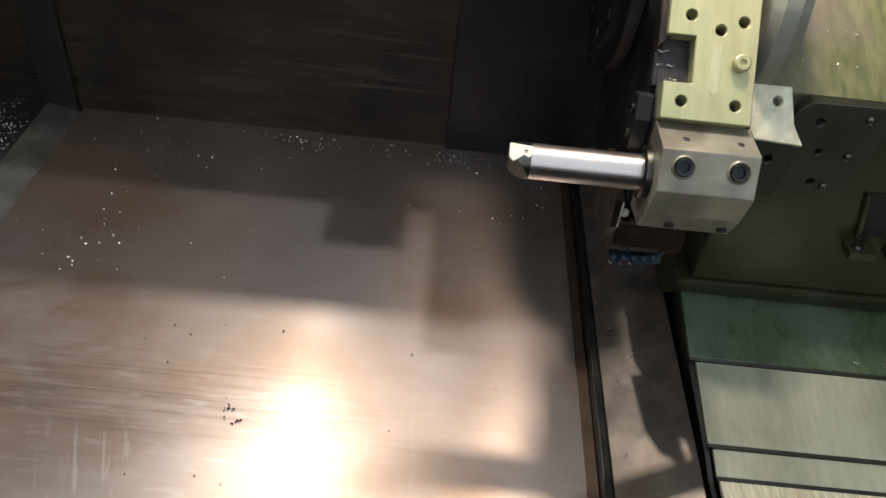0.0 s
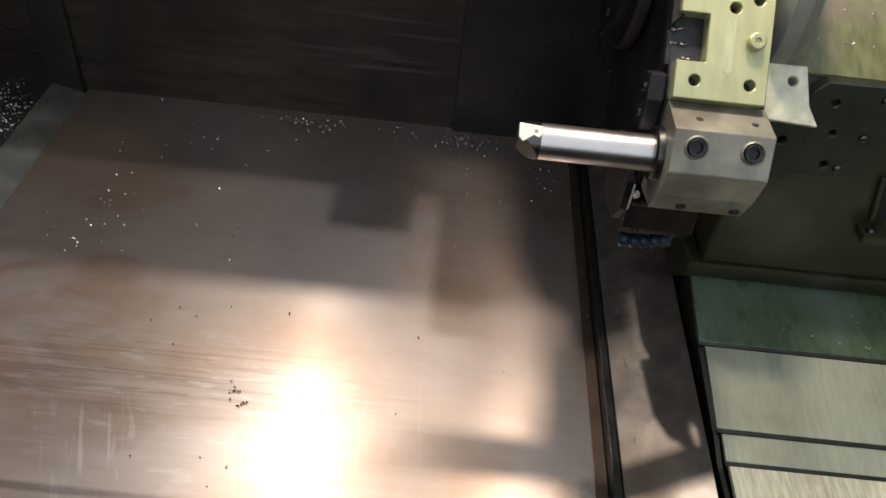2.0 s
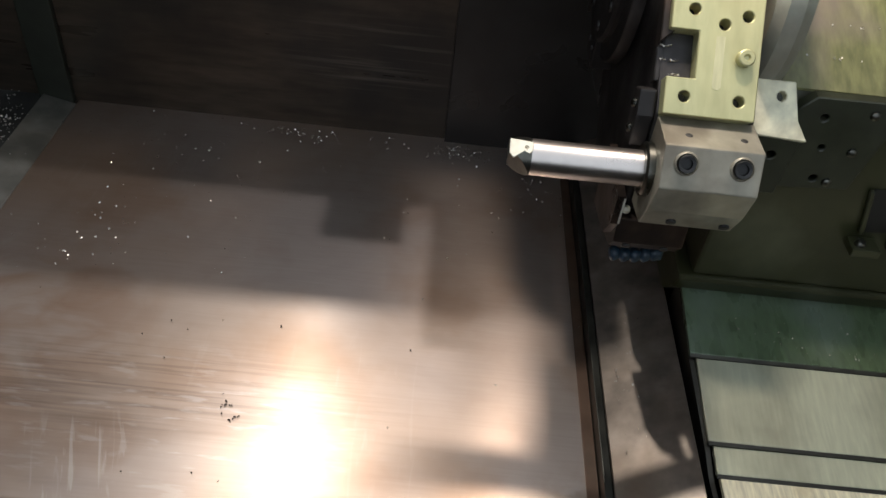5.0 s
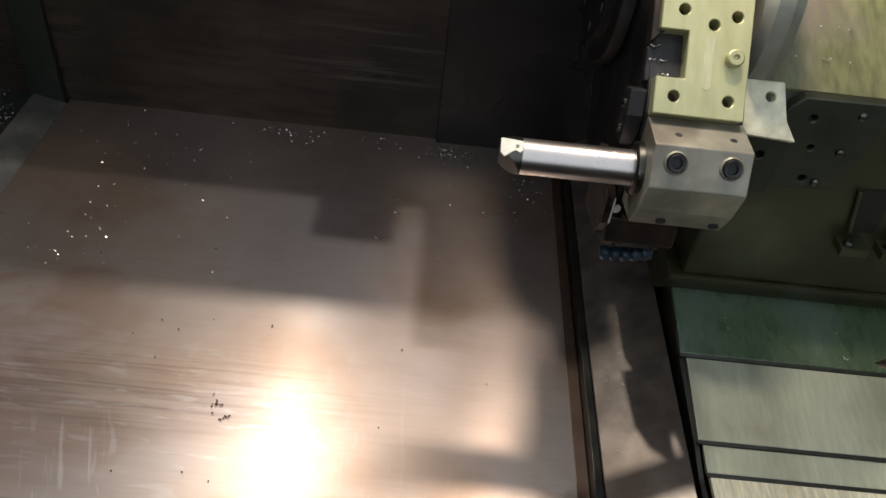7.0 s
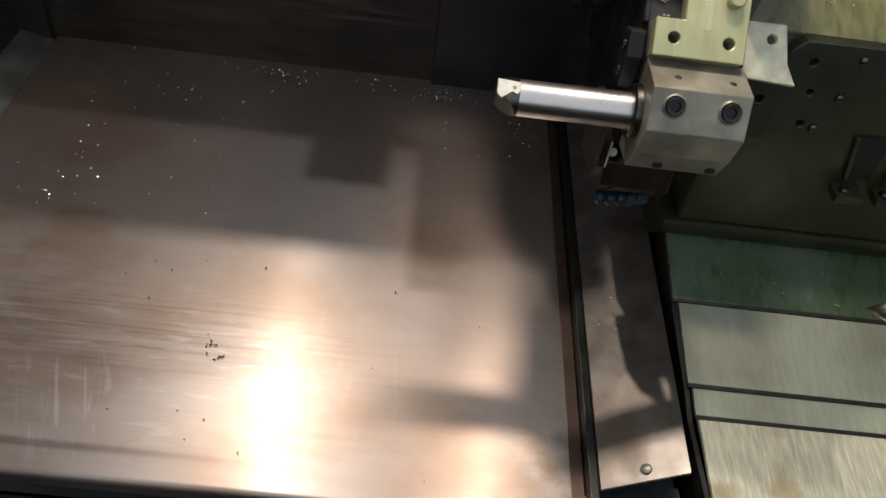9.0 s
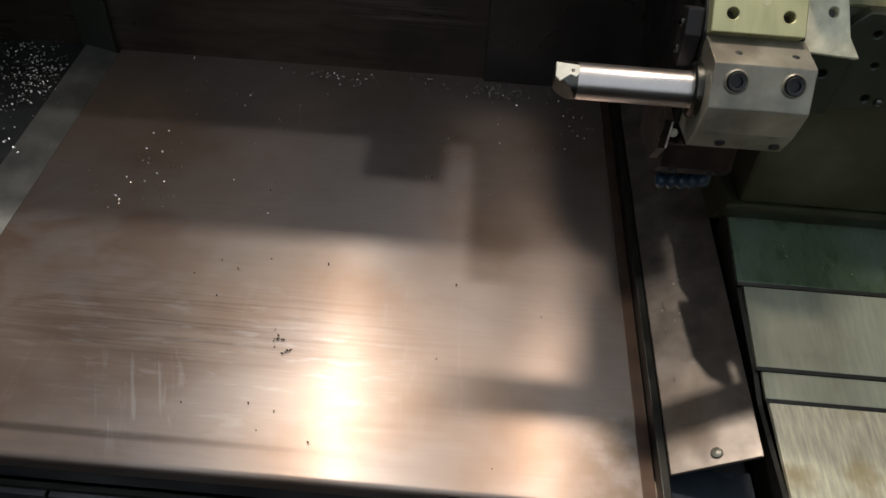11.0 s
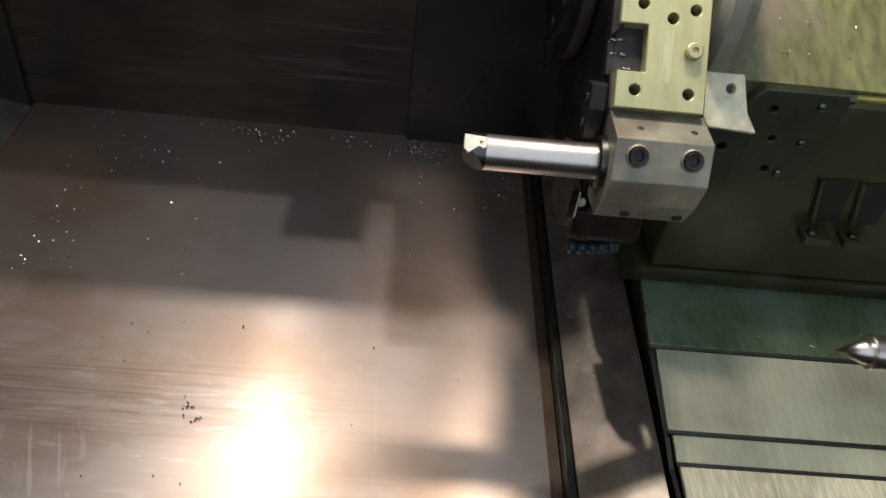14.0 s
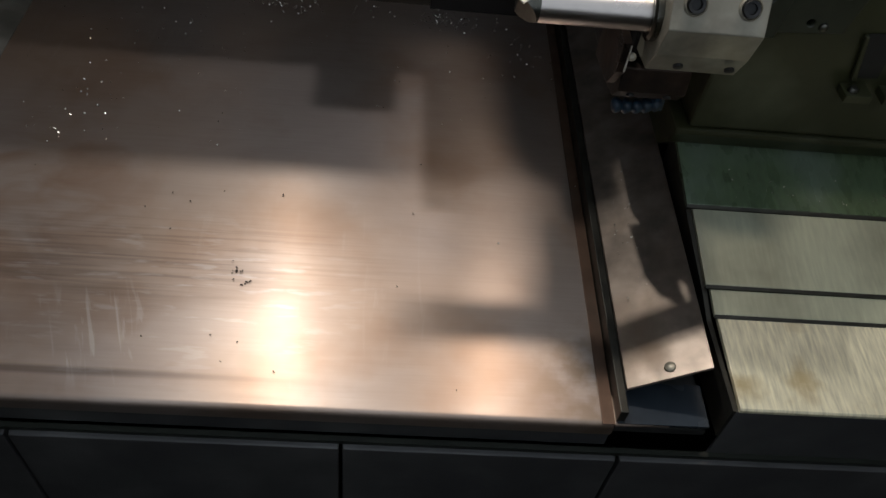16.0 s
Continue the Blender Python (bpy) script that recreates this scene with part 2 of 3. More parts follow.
DARKCHIP = mat("dark_swarf", (0.06, 0.045, 0.035), 0.5, 0.6, 0.3, 300, rand=0.4)
LENS = mat("lamp_glass", (1.0, 0.88, 0.76), emit=3.0)
OIL = mat("coolant_puddle", (0.030, 0.040, 0.052), 0.30, 0.0, 0.3, 20)
GREASE = mat("grey_oily_plate", (0.085, 0.088, 0.085), 0.4, 0.5, 0.35, 20, (1, 1, 1), 0.1, 90, (0.04, 0.042, 0.04), 7, (0.45, 0.65))
RUSTY = mat("reddish_oily_steel", (0.085, 0.058, 0.045), 0.34, 0.7, 0.4, 40, (1, 1, 1), 0.2, 110, (0.03, 0.025, 0.022), 18, (0.45, 0.65))
ROOF = mat("enclosure_paint", (0.30, 0.31, 0.28), 0.5, 0.0, 0.2, 12, (1, 1, 1), 0.05, 60)


def scratch_sheen(m, place, reach, tint, share):
    """Pale scratch lines along x round one place of a wall, its streaky reflection put into the colour."""
    nt = m.node_tree
    L = nt.links.new
    b = nt.nodes["Principled BSDF"]
    tc = nt.nodes.new("ShaderNodeTexCoord")
    mp = nt.nodes.new("ShaderNodeMapping")
    mp.inputs["Scale"].default_value = (3, 1, 95)
    L(tc.outputs["Object"], mp.inputs["Vector"])
    n = nt.nodes.new("ShaderNodeTexNoise")
    n.inputs["Scale"].default_value, n.inputs["Detail"].default_value = 1.3, 4.0
    L(mp.outputs["Vector"], n.inputs["Vector"])
    lines = nt.nodes.new("ShaderNodeMapRange")
    lines.inputs["From Min"].default_value, lines.inputs["From Max"].default_value = 0.52, 0.72
    L(n.outputs["Fac"], lines.inputs["Value"])
    squash = nt.nodes.new("ShaderNodeVectorMath")
    squash.operation = "MULTIPLY"
    squash.inputs[1].default_value = (1, 1, 2.2)
    L(tc.outputs["Object"], squash.inputs[0])
    far = nt.nodes.new("ShaderNodeVectorMath")
    far.operation = "DISTANCE"
    far.inputs[1].default_value = (place[0], place[1], place[2] * 2.2)
    L(squash.outputs[0], far.inputs[0])
    spot = nt.nodes.new("ShaderNodeMapRange")
    spot.inputs["From Min"].default_value, spot.inputs["From Max"].default_value = reach, reach * 0.3
    spot.inputs["To Max"].default_value = share
    L(far.outputs["Value"], spot.inputs["Value"])
    fac = nt.nodes.new("ShaderNodeMath")
    fac.operation = "MULTIPLY"
    L(lines.outputs["Result"], fac.inputs[0])
    L(spot.outputs["Result"], fac.inputs[1])
    mx = nt.nodes.new("ShaderNodeMix")
    mx.data_type = "RGBA"
    L(fac.outputs[0], mx.inputs[0])
    L(b.inputs["Base Color"].links[0].from_socket, mx.inputs[6])
    mx.inputs[7].default_value = (*tint, 1)
    L(mx.outputs[2], b.inputs["Base Color"])


# the wall's local streaky reflection, painted as pale scratch lines
scratch_sheen(WALL, (-0.30, 0.715, 0.13), 0.17, (0.30, 0.265, 0.23), 0.34)


# ---- mesh helpers ----
def part(name, bm, material, parent=None, label="", smooth=False):
    bmesh.ops.recalc_face_normals(bm, faces=bm.faces)
    me = bpy.data.meshes.new(name)
    bm.to_mesh(me)
    bm.free()
    me.materials.append(material)
    if smooth:
        for p in me.polygons:
            p.use_smooth = True
        me.set_sharp_from_angle(angle=radians(35))
    ob = new(name, me)
    if parent:
        ob.parent = parent
    if label:
        ob["label"] = label
    return ob


def thing(name, label, category, at=(0, 0, 0), group="", kind=""):
    ob = new(name)
    ob.location = at
    ob.empty_display_size = 0.02
    ob["base"] = list(at)
    bpy.context.view_layer.update()
    return tagged(ob, label, category, group, kind)


def sub(name, bm, material, parent, label="", smooth=False):
    """A part given in world places, hung under its thing."""
    ob = part(name, bm, material, parent, label, smooth)
    top = parent
    while top.parent:
        top = top.parent
    ob.matrix_parent_inverse = Matrix.Translation(-Vector(top["base"])) if parent is top else Matrix()
    return ob


def soften(bm, width, seg=2, angle=30):
    edges = [e for e in bm.edges if len(e.link_faces) == 2 and e.calc_face_angle(0) > radians(angle)]
    if width and edges:
        bmesh.ops.bevel(bm, geom=edges, offset=width, segments=seg, profile=0.6, affect="EDGES", clamp_overlap=True)
    return bm


def box(x0, x1, y0, y1, z0, z1, bev=0.0, bm=None):
    bm = bm or bmesh.new()
    m = Matrix.LocRotScale(((x0 + x1) / 2, (y0 + y1) / 2, (z0 + z1) / 2), None, (abs(x1 - x0), abs(y1 - y0), abs(z1 - z0)))
    bmesh.ops.create_cube(bm, size=1.0, matrix=m)
    return soften(bm, bev)


def prism_x(profile, x0, x1, bev=0.0):
    """A solid along x over a (y, z) outline."""
    bm = bmesh.new()
    a = [bm.verts.new((x0, y, z)) for y, z in profile]
    b = [bm.verts.new((x1, y, z)) for y, z in profile]
    n = len(profile)
    bm.faces.new(a)
    bm.faces.new(b[::-1])
    for i in range(n):
        bm.faces.new((a[i], b[i], b[(i + 1) % n], a[(i + 1) % n]))
    bmesh.ops.recalc_face_normals(bm, faces=bm.faces)
    return soften(bm, bev)


def plate(outline, holes, thick, m, bev=0.0, seg=18):
    """A plate in its own x-y plane, its face at z = 0 and its back at -thick, with round holes (x, y, r); m lays it out."""
    bm = bmesh.new()

    def ring(points):
        vs = [bm.verts.new((x, y, 0)) for x, y in points]
        return [bm.edges.new((vs[i], vs[(i + 1) % len(vs)])) for i in range(len(vs))]

    edges = ring(outline)
    for hx, hy, r in holes:
        edges += ring([(hx + r * math.cos(k * math.tau / seg), hy + r * math.sin(k * math.tau / seg)) for k in range(seg)])
    bmesh.ops.triangle_fill(bm, use_beauty=True, use_dissolve=False, edges=edges)
    out = bmesh.ops.extrude_face_region(bm, geom=list(bm.faces))
    bmesh.ops.translate(bm, vec=(0, 0, -thick), verts=[v for v in out["geom"] if isinstance(v, bmesh.types.BMVert)])
    bmesh.ops.recalc_face_normals(bm, faces=bm.faces)
    if bev:
        soften(bm, bev, 1, 60)
    bmesh.ops.transform(bm, matrix=m, verts=bm.verts)
    return bm


def lathe(profile, m, n=24):
    """A turned solid: (radius, height) pairs along the z of m."""
    bm = bmesh.new()
    rings = []
    for r, h in profile:
        if r < 1e-6:
            rings.append([bm.verts.new((0, 0, h))])
        else:
            rings.append([bm.verts.new((r * math.cos(k * math.tau / n), r * math.sin(k * math.tau / n), h)) for k in range(n)])
    for a, b in zip(rings, rings[1:]):
        for k in range(n):
            j = (k + 1) % n
            if len(a) == 1 and len(b) > 1:
                bm.faces.new((a[0], b[k], b[j]))
            elif len(b) == 1 and len(a) > 1:
                bm.faces.new((a[k], b[0], a[j]))
            elif len(a) > 1:
                bm.faces.new((a[k], b[k], b[j], a[j]))
    bmesh.ops.recalc_face_normals(bm, faces=bm.faces)
    bmesh.ops.transform(bm, matrix=m, verts=bm.verts)
    return bm


def aim(place, way):
    """A frame at place whose z points along way."""
    return Matrix.Translation(place) @ Vector(way).to_track_quat("Z", "Y").to_matrix().to_4x4()


def cap_screw(parent, place, way, r=0.009, high=0.002, name="cap_screw"):
    m = aim(place, way)
    head = lathe([(0, 0.0008), (r * 0.52, 0.0008), (r * 0.52, high - 0.0004), (r * 0.80, high), (r * 0.86, high - 0.0008), (r * 0.86, -0.002), (0, -0.002)], m, 20)
    ob = sub(name, head, OXIDE, parent, "black socket head", smooth=True)
    rim = lathe([(r * 0.88, -0.001), (r * 0.88, high * 0.3), (r * 1.0, high * 0.55), (r * 1.14, high * 0.3), (r * 1.18, -0.001)], m, 28)
    sub("bore_rim", rim, STEEL, ob, "bright worn rim", smooth=True)
    hexa = lathe([(0, 0.0), (r * 0.47, 0.0), (r * 0.47, 0.0004), (0, 0.0004)], aim(Vector(place) + Vector(way).normalized() * 0.001, way), 6)
    sub("hex_socket", hexa, SOCKET, ob)
    return ob


def button(parent, place, way, r=0.005, high=0.003, material=None, name="bolt"):
    bm = lathe([(0, high), (r * 0.55, high * 0.95), (r * 0.9, high * 0.55), (r, 0), (r, -0.002), (0, -0.002)], aim(place, way), 14)
    return sub(name, bm, material or BOLT, parent, smooth=True)


# ---- the setting ----
def uv_flat(bm):
    uv = bm.loops.layers.uv.new("UVMap")
    for f in bm.faces:
        for l in f.loops:
            l[uv].uv = (l.vert.co.y, l.vert.co.x)


# the big chip sheet with a rolled front edge and an upturned right edge
prof = [(0.715, 0.0), (0.007, 0.0)] + [(0.007 - 0.007 * math.sin(a), -0.007 + 0.007 * math.cos(a)) for a in np.linspace(0.25, math.pi / 2, 6)] + [(0.0, -0.018), (0.003, -0.018)]
prof += [(0.003, -0.008), (0.008, -0.004), (0.715, -0.004)]
bm = prism_x(prof, -0.766, 0.003)
uv_flat(bm)
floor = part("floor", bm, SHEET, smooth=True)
tagged(floor, "large brushed steel chip sheet with scratches and a rolled front edge", "sheet metal floor", kind="structure")

tongue = part("floor_tongue", plate([(0.0032, 0.0), (0.060, 0.002), (0.034, 0.012), (0.016, 0.030), (0.0032, 0.034)], [], 0.003, Matrix.Translation((0, 0, 0.0012)), 0.0006), SHEET)
tagged(tongue, "bent steel tongue at the front corner of the sheet", "sheet metal", kind="structure")
wall_back = part("wall_back", box(-1.0, 0.75, 0.715, 0.725, -0.35, 1.50), WALL)
panel = part("wall_panel", box(-0.19, 0.75, 0.706, 0.7145, -0.005, 0.95, 0.002), PANEL)
tagged(panel, "black oily panel on the rear wall behind the turret", "wall panel", kind="structure")
tagged(wall_back, "dark oily brushed steel rear wall of the machine", "wall", kind="structure")
post = part("trim", box(-0.822, -0.770, 0.703, 0.7145, 0.0, 1.0, 0.002), POST)
tagged(post, "grey green painted corner post beside the rear wall", "trim", kind="structure")
edge = part("trim", box(-0.0095, 0.0035, 0.001, 0.705, 0.0003, 0.0016, 0.0004), EDGE)
tagged(edge, "brown stained steel edge strip along the sheet", "trim", kind="structure")
wall_left = part("wall_left", box(-1.01, -1.0, -0.5, 0.725, -0.35, 1.50), BLACK)
tagged(wall_left, "black oily side wall at the spindle end", "wall", kind="structure")
wall_right = part("wall_right", box(0.75, 0.76, -0.5, 0.725, -0.35, 1.50), ROOF)
tagged(wall_right, "plain painted side wall of the machine", "wall", kind="structure")
outside = part("ground", box(-6.0, 6.0, -6.0, -0.52, -0.97, -0.95), BLACK)
tagged(outside, "dark shop floor in front of the machine", "floor", kind="structure")
# unseen panel, set high to keep front light off the holder's lower faces
front_panel = part("wall_front", box(-1.01, 0.76, -0.52, -0.50, -0.95, 0.46, 0.004), BLACK)
tagged(front_panel, "unseen dark front panel, its top raised to block low front light", "wall", kind="structure")
pit = part("ground", box(-1.0, 0.75, -0.5, 0.72, -0.36, -0.35), BLACK)
tagged(pit, "dark bottom of the chip conveyor pit", "pit floor", kind="structure")

# added light blockers, all unseen: a box over the slide, and plates that shade the back of the sheet
hood = part("wall_shade_box", box(0.032, 0.74, 0.4455, 0.7145, 0.72, 1.2, 0.002), BLACK)
tagged(hood, "unseen black box added over the turret to block lamp light", "hood", kind="structure")
shelf = part("wall_shade_plate", box(-0.99, 0.030, 0.459, 0.7145, 0.550, 0.554), BLACK)
tagged(shelf, "unseen black plate added to shade the back of the sheet", "shelf", kind="structure")
# tab and plate below exist only for the notch and edges of their shadows
lug = part("wall_shade_tab", box(-0.2145, -0.168, 0.423, 0.4585, 0.5503, 0.5535), BLACK)
tagged(lug, "unseen black tab added to cast a notch of shade", "shelf lug", kind="structure")
tray = part("wall_shade_divider", box(-0.1516, -0.084, 0.350, 0.4585, 0.5503, 0.5535), BLACK)
tagged(tray, "unseen black plate added to part the light of two lamps", "shelf plate", kind="structure")

# ledge beside the sheet: a pale sloping flange and a lower plate
flange = part("trim", prism_x([(0.0, 0.0), (0.703, 0.0), (0.703, -0.01), (0.0, -0.01)], -0.815, -0.7665, 0.001), LEDGE)
for v in flange.data.vertices:
    v.co.z += 0.012 * (-0.7665 - v.co.x) / 0.0485 + 0.001
tagged(flange, "pale grey zinc flange along the chip sheet", "trim", kind="structure")
ledge = part("floor", box(-1.0, -0.815, 0.0, 0.715, -0.02, 0.004), GREASE)
tagged(ledge, "dark oily plate beside the chip sheet", "floor", kind="structure")

# front apron under the sheet, in plates with open seams
for x0, x1 in ((-1.0, -0.602), (-0.598, -0.272), (-0.268, 0.016), (0.020, 0.75)):
    ap = part("baseboard", box(x0, x1, -0.012, -0.002, -0.35, -0.052, 0.002), APRON)
    tagged(ap, "dark oily front apron plate of the chip pit", "panel", kind="structure")
skirt = part("trim", box(-0.99, 0.0035, 0.0035, 0.007, -0.046, -0.012), APRON)
tagged(skirt, "dark oily flange under the rolled sheet edge", "trim", kind="structure")
rail = part("trim", box(-1.0, 0.75, -0.006, 0.0, -0.052, -0.046), POST)
tagged(rail, "dull painted seam rail under the sheet edge", "trim", kind="structure")

# ---- cover strip beside the sheet ----
strip = thing("cover_strip", "worn narrow steel cover strip with a screw at its open end", "cover strip", (0.05, 0.3, 0.0))
bm = bmesh.new()
top = [bm.verts.new(p) for p in ((0.014, 0.030, 0.022), (0.093, 0.036, 0.060), (0.093, 0.71, 0.060), (0.014, 0.71, 0.022))]
bm.faces.new(top)
out = bmesh.ops.extrude_face_region(bm, geom=list(bm.faces))
bmesh.ops.translate(bm, vec=(0, 0, -0.004), verts=[v for v in out["geom"] if isinstance(v, bmesh.types.BMVert)])
soften(bm, 0.0008, 1)
sub("top_plate", bm, STRIP, strip)
sub("side_flange", box(0.0045, 0.013, 0.004, 0.71, -0.004, 0.021, 0.001), LIP, strip, "dark folded side flange")
button(strip, (0.055, 0.046, 0.0424), (-0.43, 0, 0.9), 0.006, 0.0025, STEEL, name="screw")
puddle = part("coolant_puddle", prism_x([(0.002, 0.0), (0.05, 0.0), (0.05, 0.003), (0.002, 0.003)], 0.006, 0.100), OIL)
tagged(puddle, "dark wet coolant film with fines under the cover strip", "puddle")
channel = part("floor", box(0.0045, 0.098, 0.001, 0.71, -0.012, -0.002), BLACK)
tagged(channel, "dark channel floor under the cover strip", "floor", kind="structure")

# ---- stepped way cover ----
way = thing("way_cover", "stepped steel way cover, dark green behind, pale in front", "way cover", (0.35, 0.15, 0.0))
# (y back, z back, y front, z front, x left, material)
panels = [(0.345, 0.100, 0.238, 0.081, 0.0985, COVER_GREEN, "dark green plate with fine chips"),
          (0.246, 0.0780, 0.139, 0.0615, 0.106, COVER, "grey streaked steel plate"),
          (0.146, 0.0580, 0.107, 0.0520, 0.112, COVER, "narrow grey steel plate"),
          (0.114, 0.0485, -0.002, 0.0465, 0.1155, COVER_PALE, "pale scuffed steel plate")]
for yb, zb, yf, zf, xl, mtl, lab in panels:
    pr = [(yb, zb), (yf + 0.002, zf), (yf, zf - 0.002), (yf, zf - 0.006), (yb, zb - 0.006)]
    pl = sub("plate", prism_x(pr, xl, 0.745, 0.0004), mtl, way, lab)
    if yf > 0.05:
        sub("wiper_lip", prism_x([(yf + 0.001, zf - 0.0005), (yf - 0.002, zf - 0.0025), (yf - 0.002, zf - 0.0045), (yf + 0.001, zf - 0.0058)], xl, 0.745), LIP, pl, "dark rubber wiper lip")
side = prism_x([(0.345, 0.092), (0.232, 0.074), (0.135, 0.054), (0.104, 0.044), (0.0, 0.040), (0.0, -0.01), (0.345, -0.01)], 0.0985, 0.1035)
for v in side.verts:
    v.co.x += 0.012 * (0.232 - v.co.y) / 0.232 if v.co.y < 0.233 else 0
sub("side_plate", side, LIP, way, "dark folded side")
sub("front_plate", box(0.114, 0.745, -0.0005, 0.002, -0.05, 0.0395), APRON, way, "black front skirt")

# ---- saddle casting behind the way cover ----
saddle = thing("saddle_casting", "green painted machine saddle casting, oily and worn on top", "machine casting", (0.4, 0.4, 0.0))
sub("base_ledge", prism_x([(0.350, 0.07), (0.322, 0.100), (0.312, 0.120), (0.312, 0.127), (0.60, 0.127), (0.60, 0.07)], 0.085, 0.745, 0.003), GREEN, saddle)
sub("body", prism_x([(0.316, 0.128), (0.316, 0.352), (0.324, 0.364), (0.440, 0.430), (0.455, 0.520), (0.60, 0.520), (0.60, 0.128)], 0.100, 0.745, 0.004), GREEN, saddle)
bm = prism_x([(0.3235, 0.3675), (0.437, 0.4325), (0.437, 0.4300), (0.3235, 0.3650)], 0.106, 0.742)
sub("worn_top", bm, GREEN_WORN, saddle, "much paler green top, worn, with pinkish bare patches")

# dark terminal plate with bolts on the saddle
term = thing("gib_plate", "dark green bolted plate with clipped corners on the casting", "cover plate", (0.165, 0.312, 0.3))
m_front = Matrix(((1, 0, 0, 0), (0, 0, -1, 0.303), (0, 1, 0, 0), (0, 0, 0, 1)))
term_plate = plate([(0.118, 0.266), (0.210, 0.272), (0.226, 0.356), (0.222, 0.372), (0.142, 0.371), (0.132, 0.360), (0.112, 0.330)], [(0.156, 0.350, 0.004), (0.172, 0.282, 0.004), (0.166, 0.318, 0.0035)], 0.013, m_front, 0.0012)
sub("plate", term_plate, DARKPLATE, term)
for x, z in ((0.200, 0.358), (0.196, 0.316), (0.186, 0.279), (0.131, 0.279)):
    button(term, (x, 0.302, z), (0, -1, 0.1), 0.0048, 0.003)
pipe = thing("brass_pipe", "thin brass lubrication pipe along the casting", "pipe", (0.4, 0.31, 0.365))
sub("tube", lathe([(0, 0), (0.0035, 0), (0.0035, 0.5), (0, 0.5)], aim((0.230, 0.312, 0.3655), (1, 0, 0.01)), 12), BRASS, pipe, smooth=True)
sub("nut", lathe([(0, 0), (0.006, 0), (0.006, 0.012), (0, 0.012)], aim((0.219, 0.311, 0.3655), (1, 0, 0)), 6), BOLT, pipe)

# slotted feet with bolts low on the saddle
for x in (0.262, 0.306):
    ft = thing("slide_bracket", "dark slotted clamp bracket with a socket bolt on the casting", "bracket", (x, 0.315, 0.2), "clamp brackets")
    slot_face = Matrix(((1, 0, 0, x), (0, 0, -1, 0.3142), (0, 1, 0, 0), (0, 0, 0, 1)))
    # flat dark slab in place of the slot's inner shade
    sub("slot_shade", plate([(-0.006, 0.213), (0.018, 0.215), (0.015, 0.270), (-0.018, 0.268)], [], 0.0015, slot_face), SOCKET, ft, "dark slab painted as the shade of a slanting slot")
    sub("rib", plate([(-0.012, 0.213), (-0.0065, 0.213), (-0.0185, 0.268), (-0.023, 0.268)], [], 0.006, Matrix.Translation((0, -0.005, 0)) @ slot_face, 0.001), GREEN, ft)
    sub("foot", box(x - 0.020, x + 0.010, 0.292, 0.3155, 0.196, 0.206, 0.0015), GREEN, ft)
    button(ft, (x - 0.010, 0.302, 0.2055), (0, -0.2, 1), 0.0065, 0.006, name="socket_bolt")

# ---- turret ----
CY, CZ = 0.362, 0.325
DY, DZ = 0.470, 0.420
turret = thing("tool_turret", "dark oily lathe tool turret with chip-covered disc", "tool turret", (0.0, CY, CZ))


def ring_profile(r, n=8, turn=22.5):
    return [(CY + r * math.cos(radians(turn + 360 / n * k)), CZ + r * math.sin(radians(turn + 360 / n * k))) for k in range(n)]


sub("drum", prism_x(ring_profile(0.135), -0.019, 0.066, 0.003), DRUM, turret)
disc = lathe([(0, 0), (0.088, 0), (0.092, 0.003), (0.092, 0.008), (0.110, 0.010), (0.112, 0.013), (0.112, 0.022), (0, 0.022)], aim((-0.044, DY, DZ), (1, 0, 0)), 64)
sub("disc", disc, DRUM, turret, smooth=True)
for k in range(8):
    a = radians(22.5 + 45 * k)
    button(turret, (-0.044, DY + 0.075 * math.cos(a), DZ + 0.075 * math.sin(a)), (-1, 0, 0), 0.006, 0.003, DRUM)
for k in range(8):
    a = radians(45 * k)
    if k in (3, 4, 5):
        continue
    c = Vector((-0.030, DY + 0.104 * math.cos(a), DZ + 0.104 * math.sin(a)))
    bm = box(-0.012, 0.014, -0.022, 0.022, -0.026, 0.020, 0.002)
    bmesh.ops.transform(bm, matrix=Matrix.Translation(c) @ Matrix.Rotation(a - math.pi / 2, 4, "X"), verts=bm.verts)
    pocket = sub("tool_pocket", bm, DRUM, turret, "oily empty tool pocket")
    for dy in (-0.012, 0.012):
        w = Matrix.Rotation(a - math.pi / 2, 4, "X") @ Vector((0, dy, 0.0))
        button(turret, c + w + Vector((-0.012, 0, 0)), (-1, 0, 0), 0.0035, 0.002, DRUM)
housing = lathe([(0, 0), (0.108, 0), (0.117, 0.008), (0.117, 0.022), (0.108, 0.034), (0, 0.034)], aim((0.070, 0.402, 0.432), (1, 0, 0)), 48)
cut = bmesh.ops.bisect_plane(housing, geom=[*housing.verts, *housing.edges, *housing.faces], plane_co=(0, 0, 0.372), plane_no=(0, -0.25, -1), clear_outer=True)
bmesh.ops.edgeloop_fill(housing, edges=[e for e in cut["geom_cut"] if isinstance(e, bmesh.types.BMEdge)])
sub("neck", lathe([(0, 0), (0.085, 0), (0.085, 0.034), (0, 0.034)], aim((0.066, CY + 0.02, CZ), (1, 0, 0)), 32), DRUM, turret, smooth=True)
sub("carriage", box(-0.016, 0.060, 0.475, 0.62, 0.23, 0.40, 0.003), BLACK, turret, "black carriage body behind the drum")
sub("housing", housing, CAST, turret, "pale grey cast housing behind the drum", smooth=True)

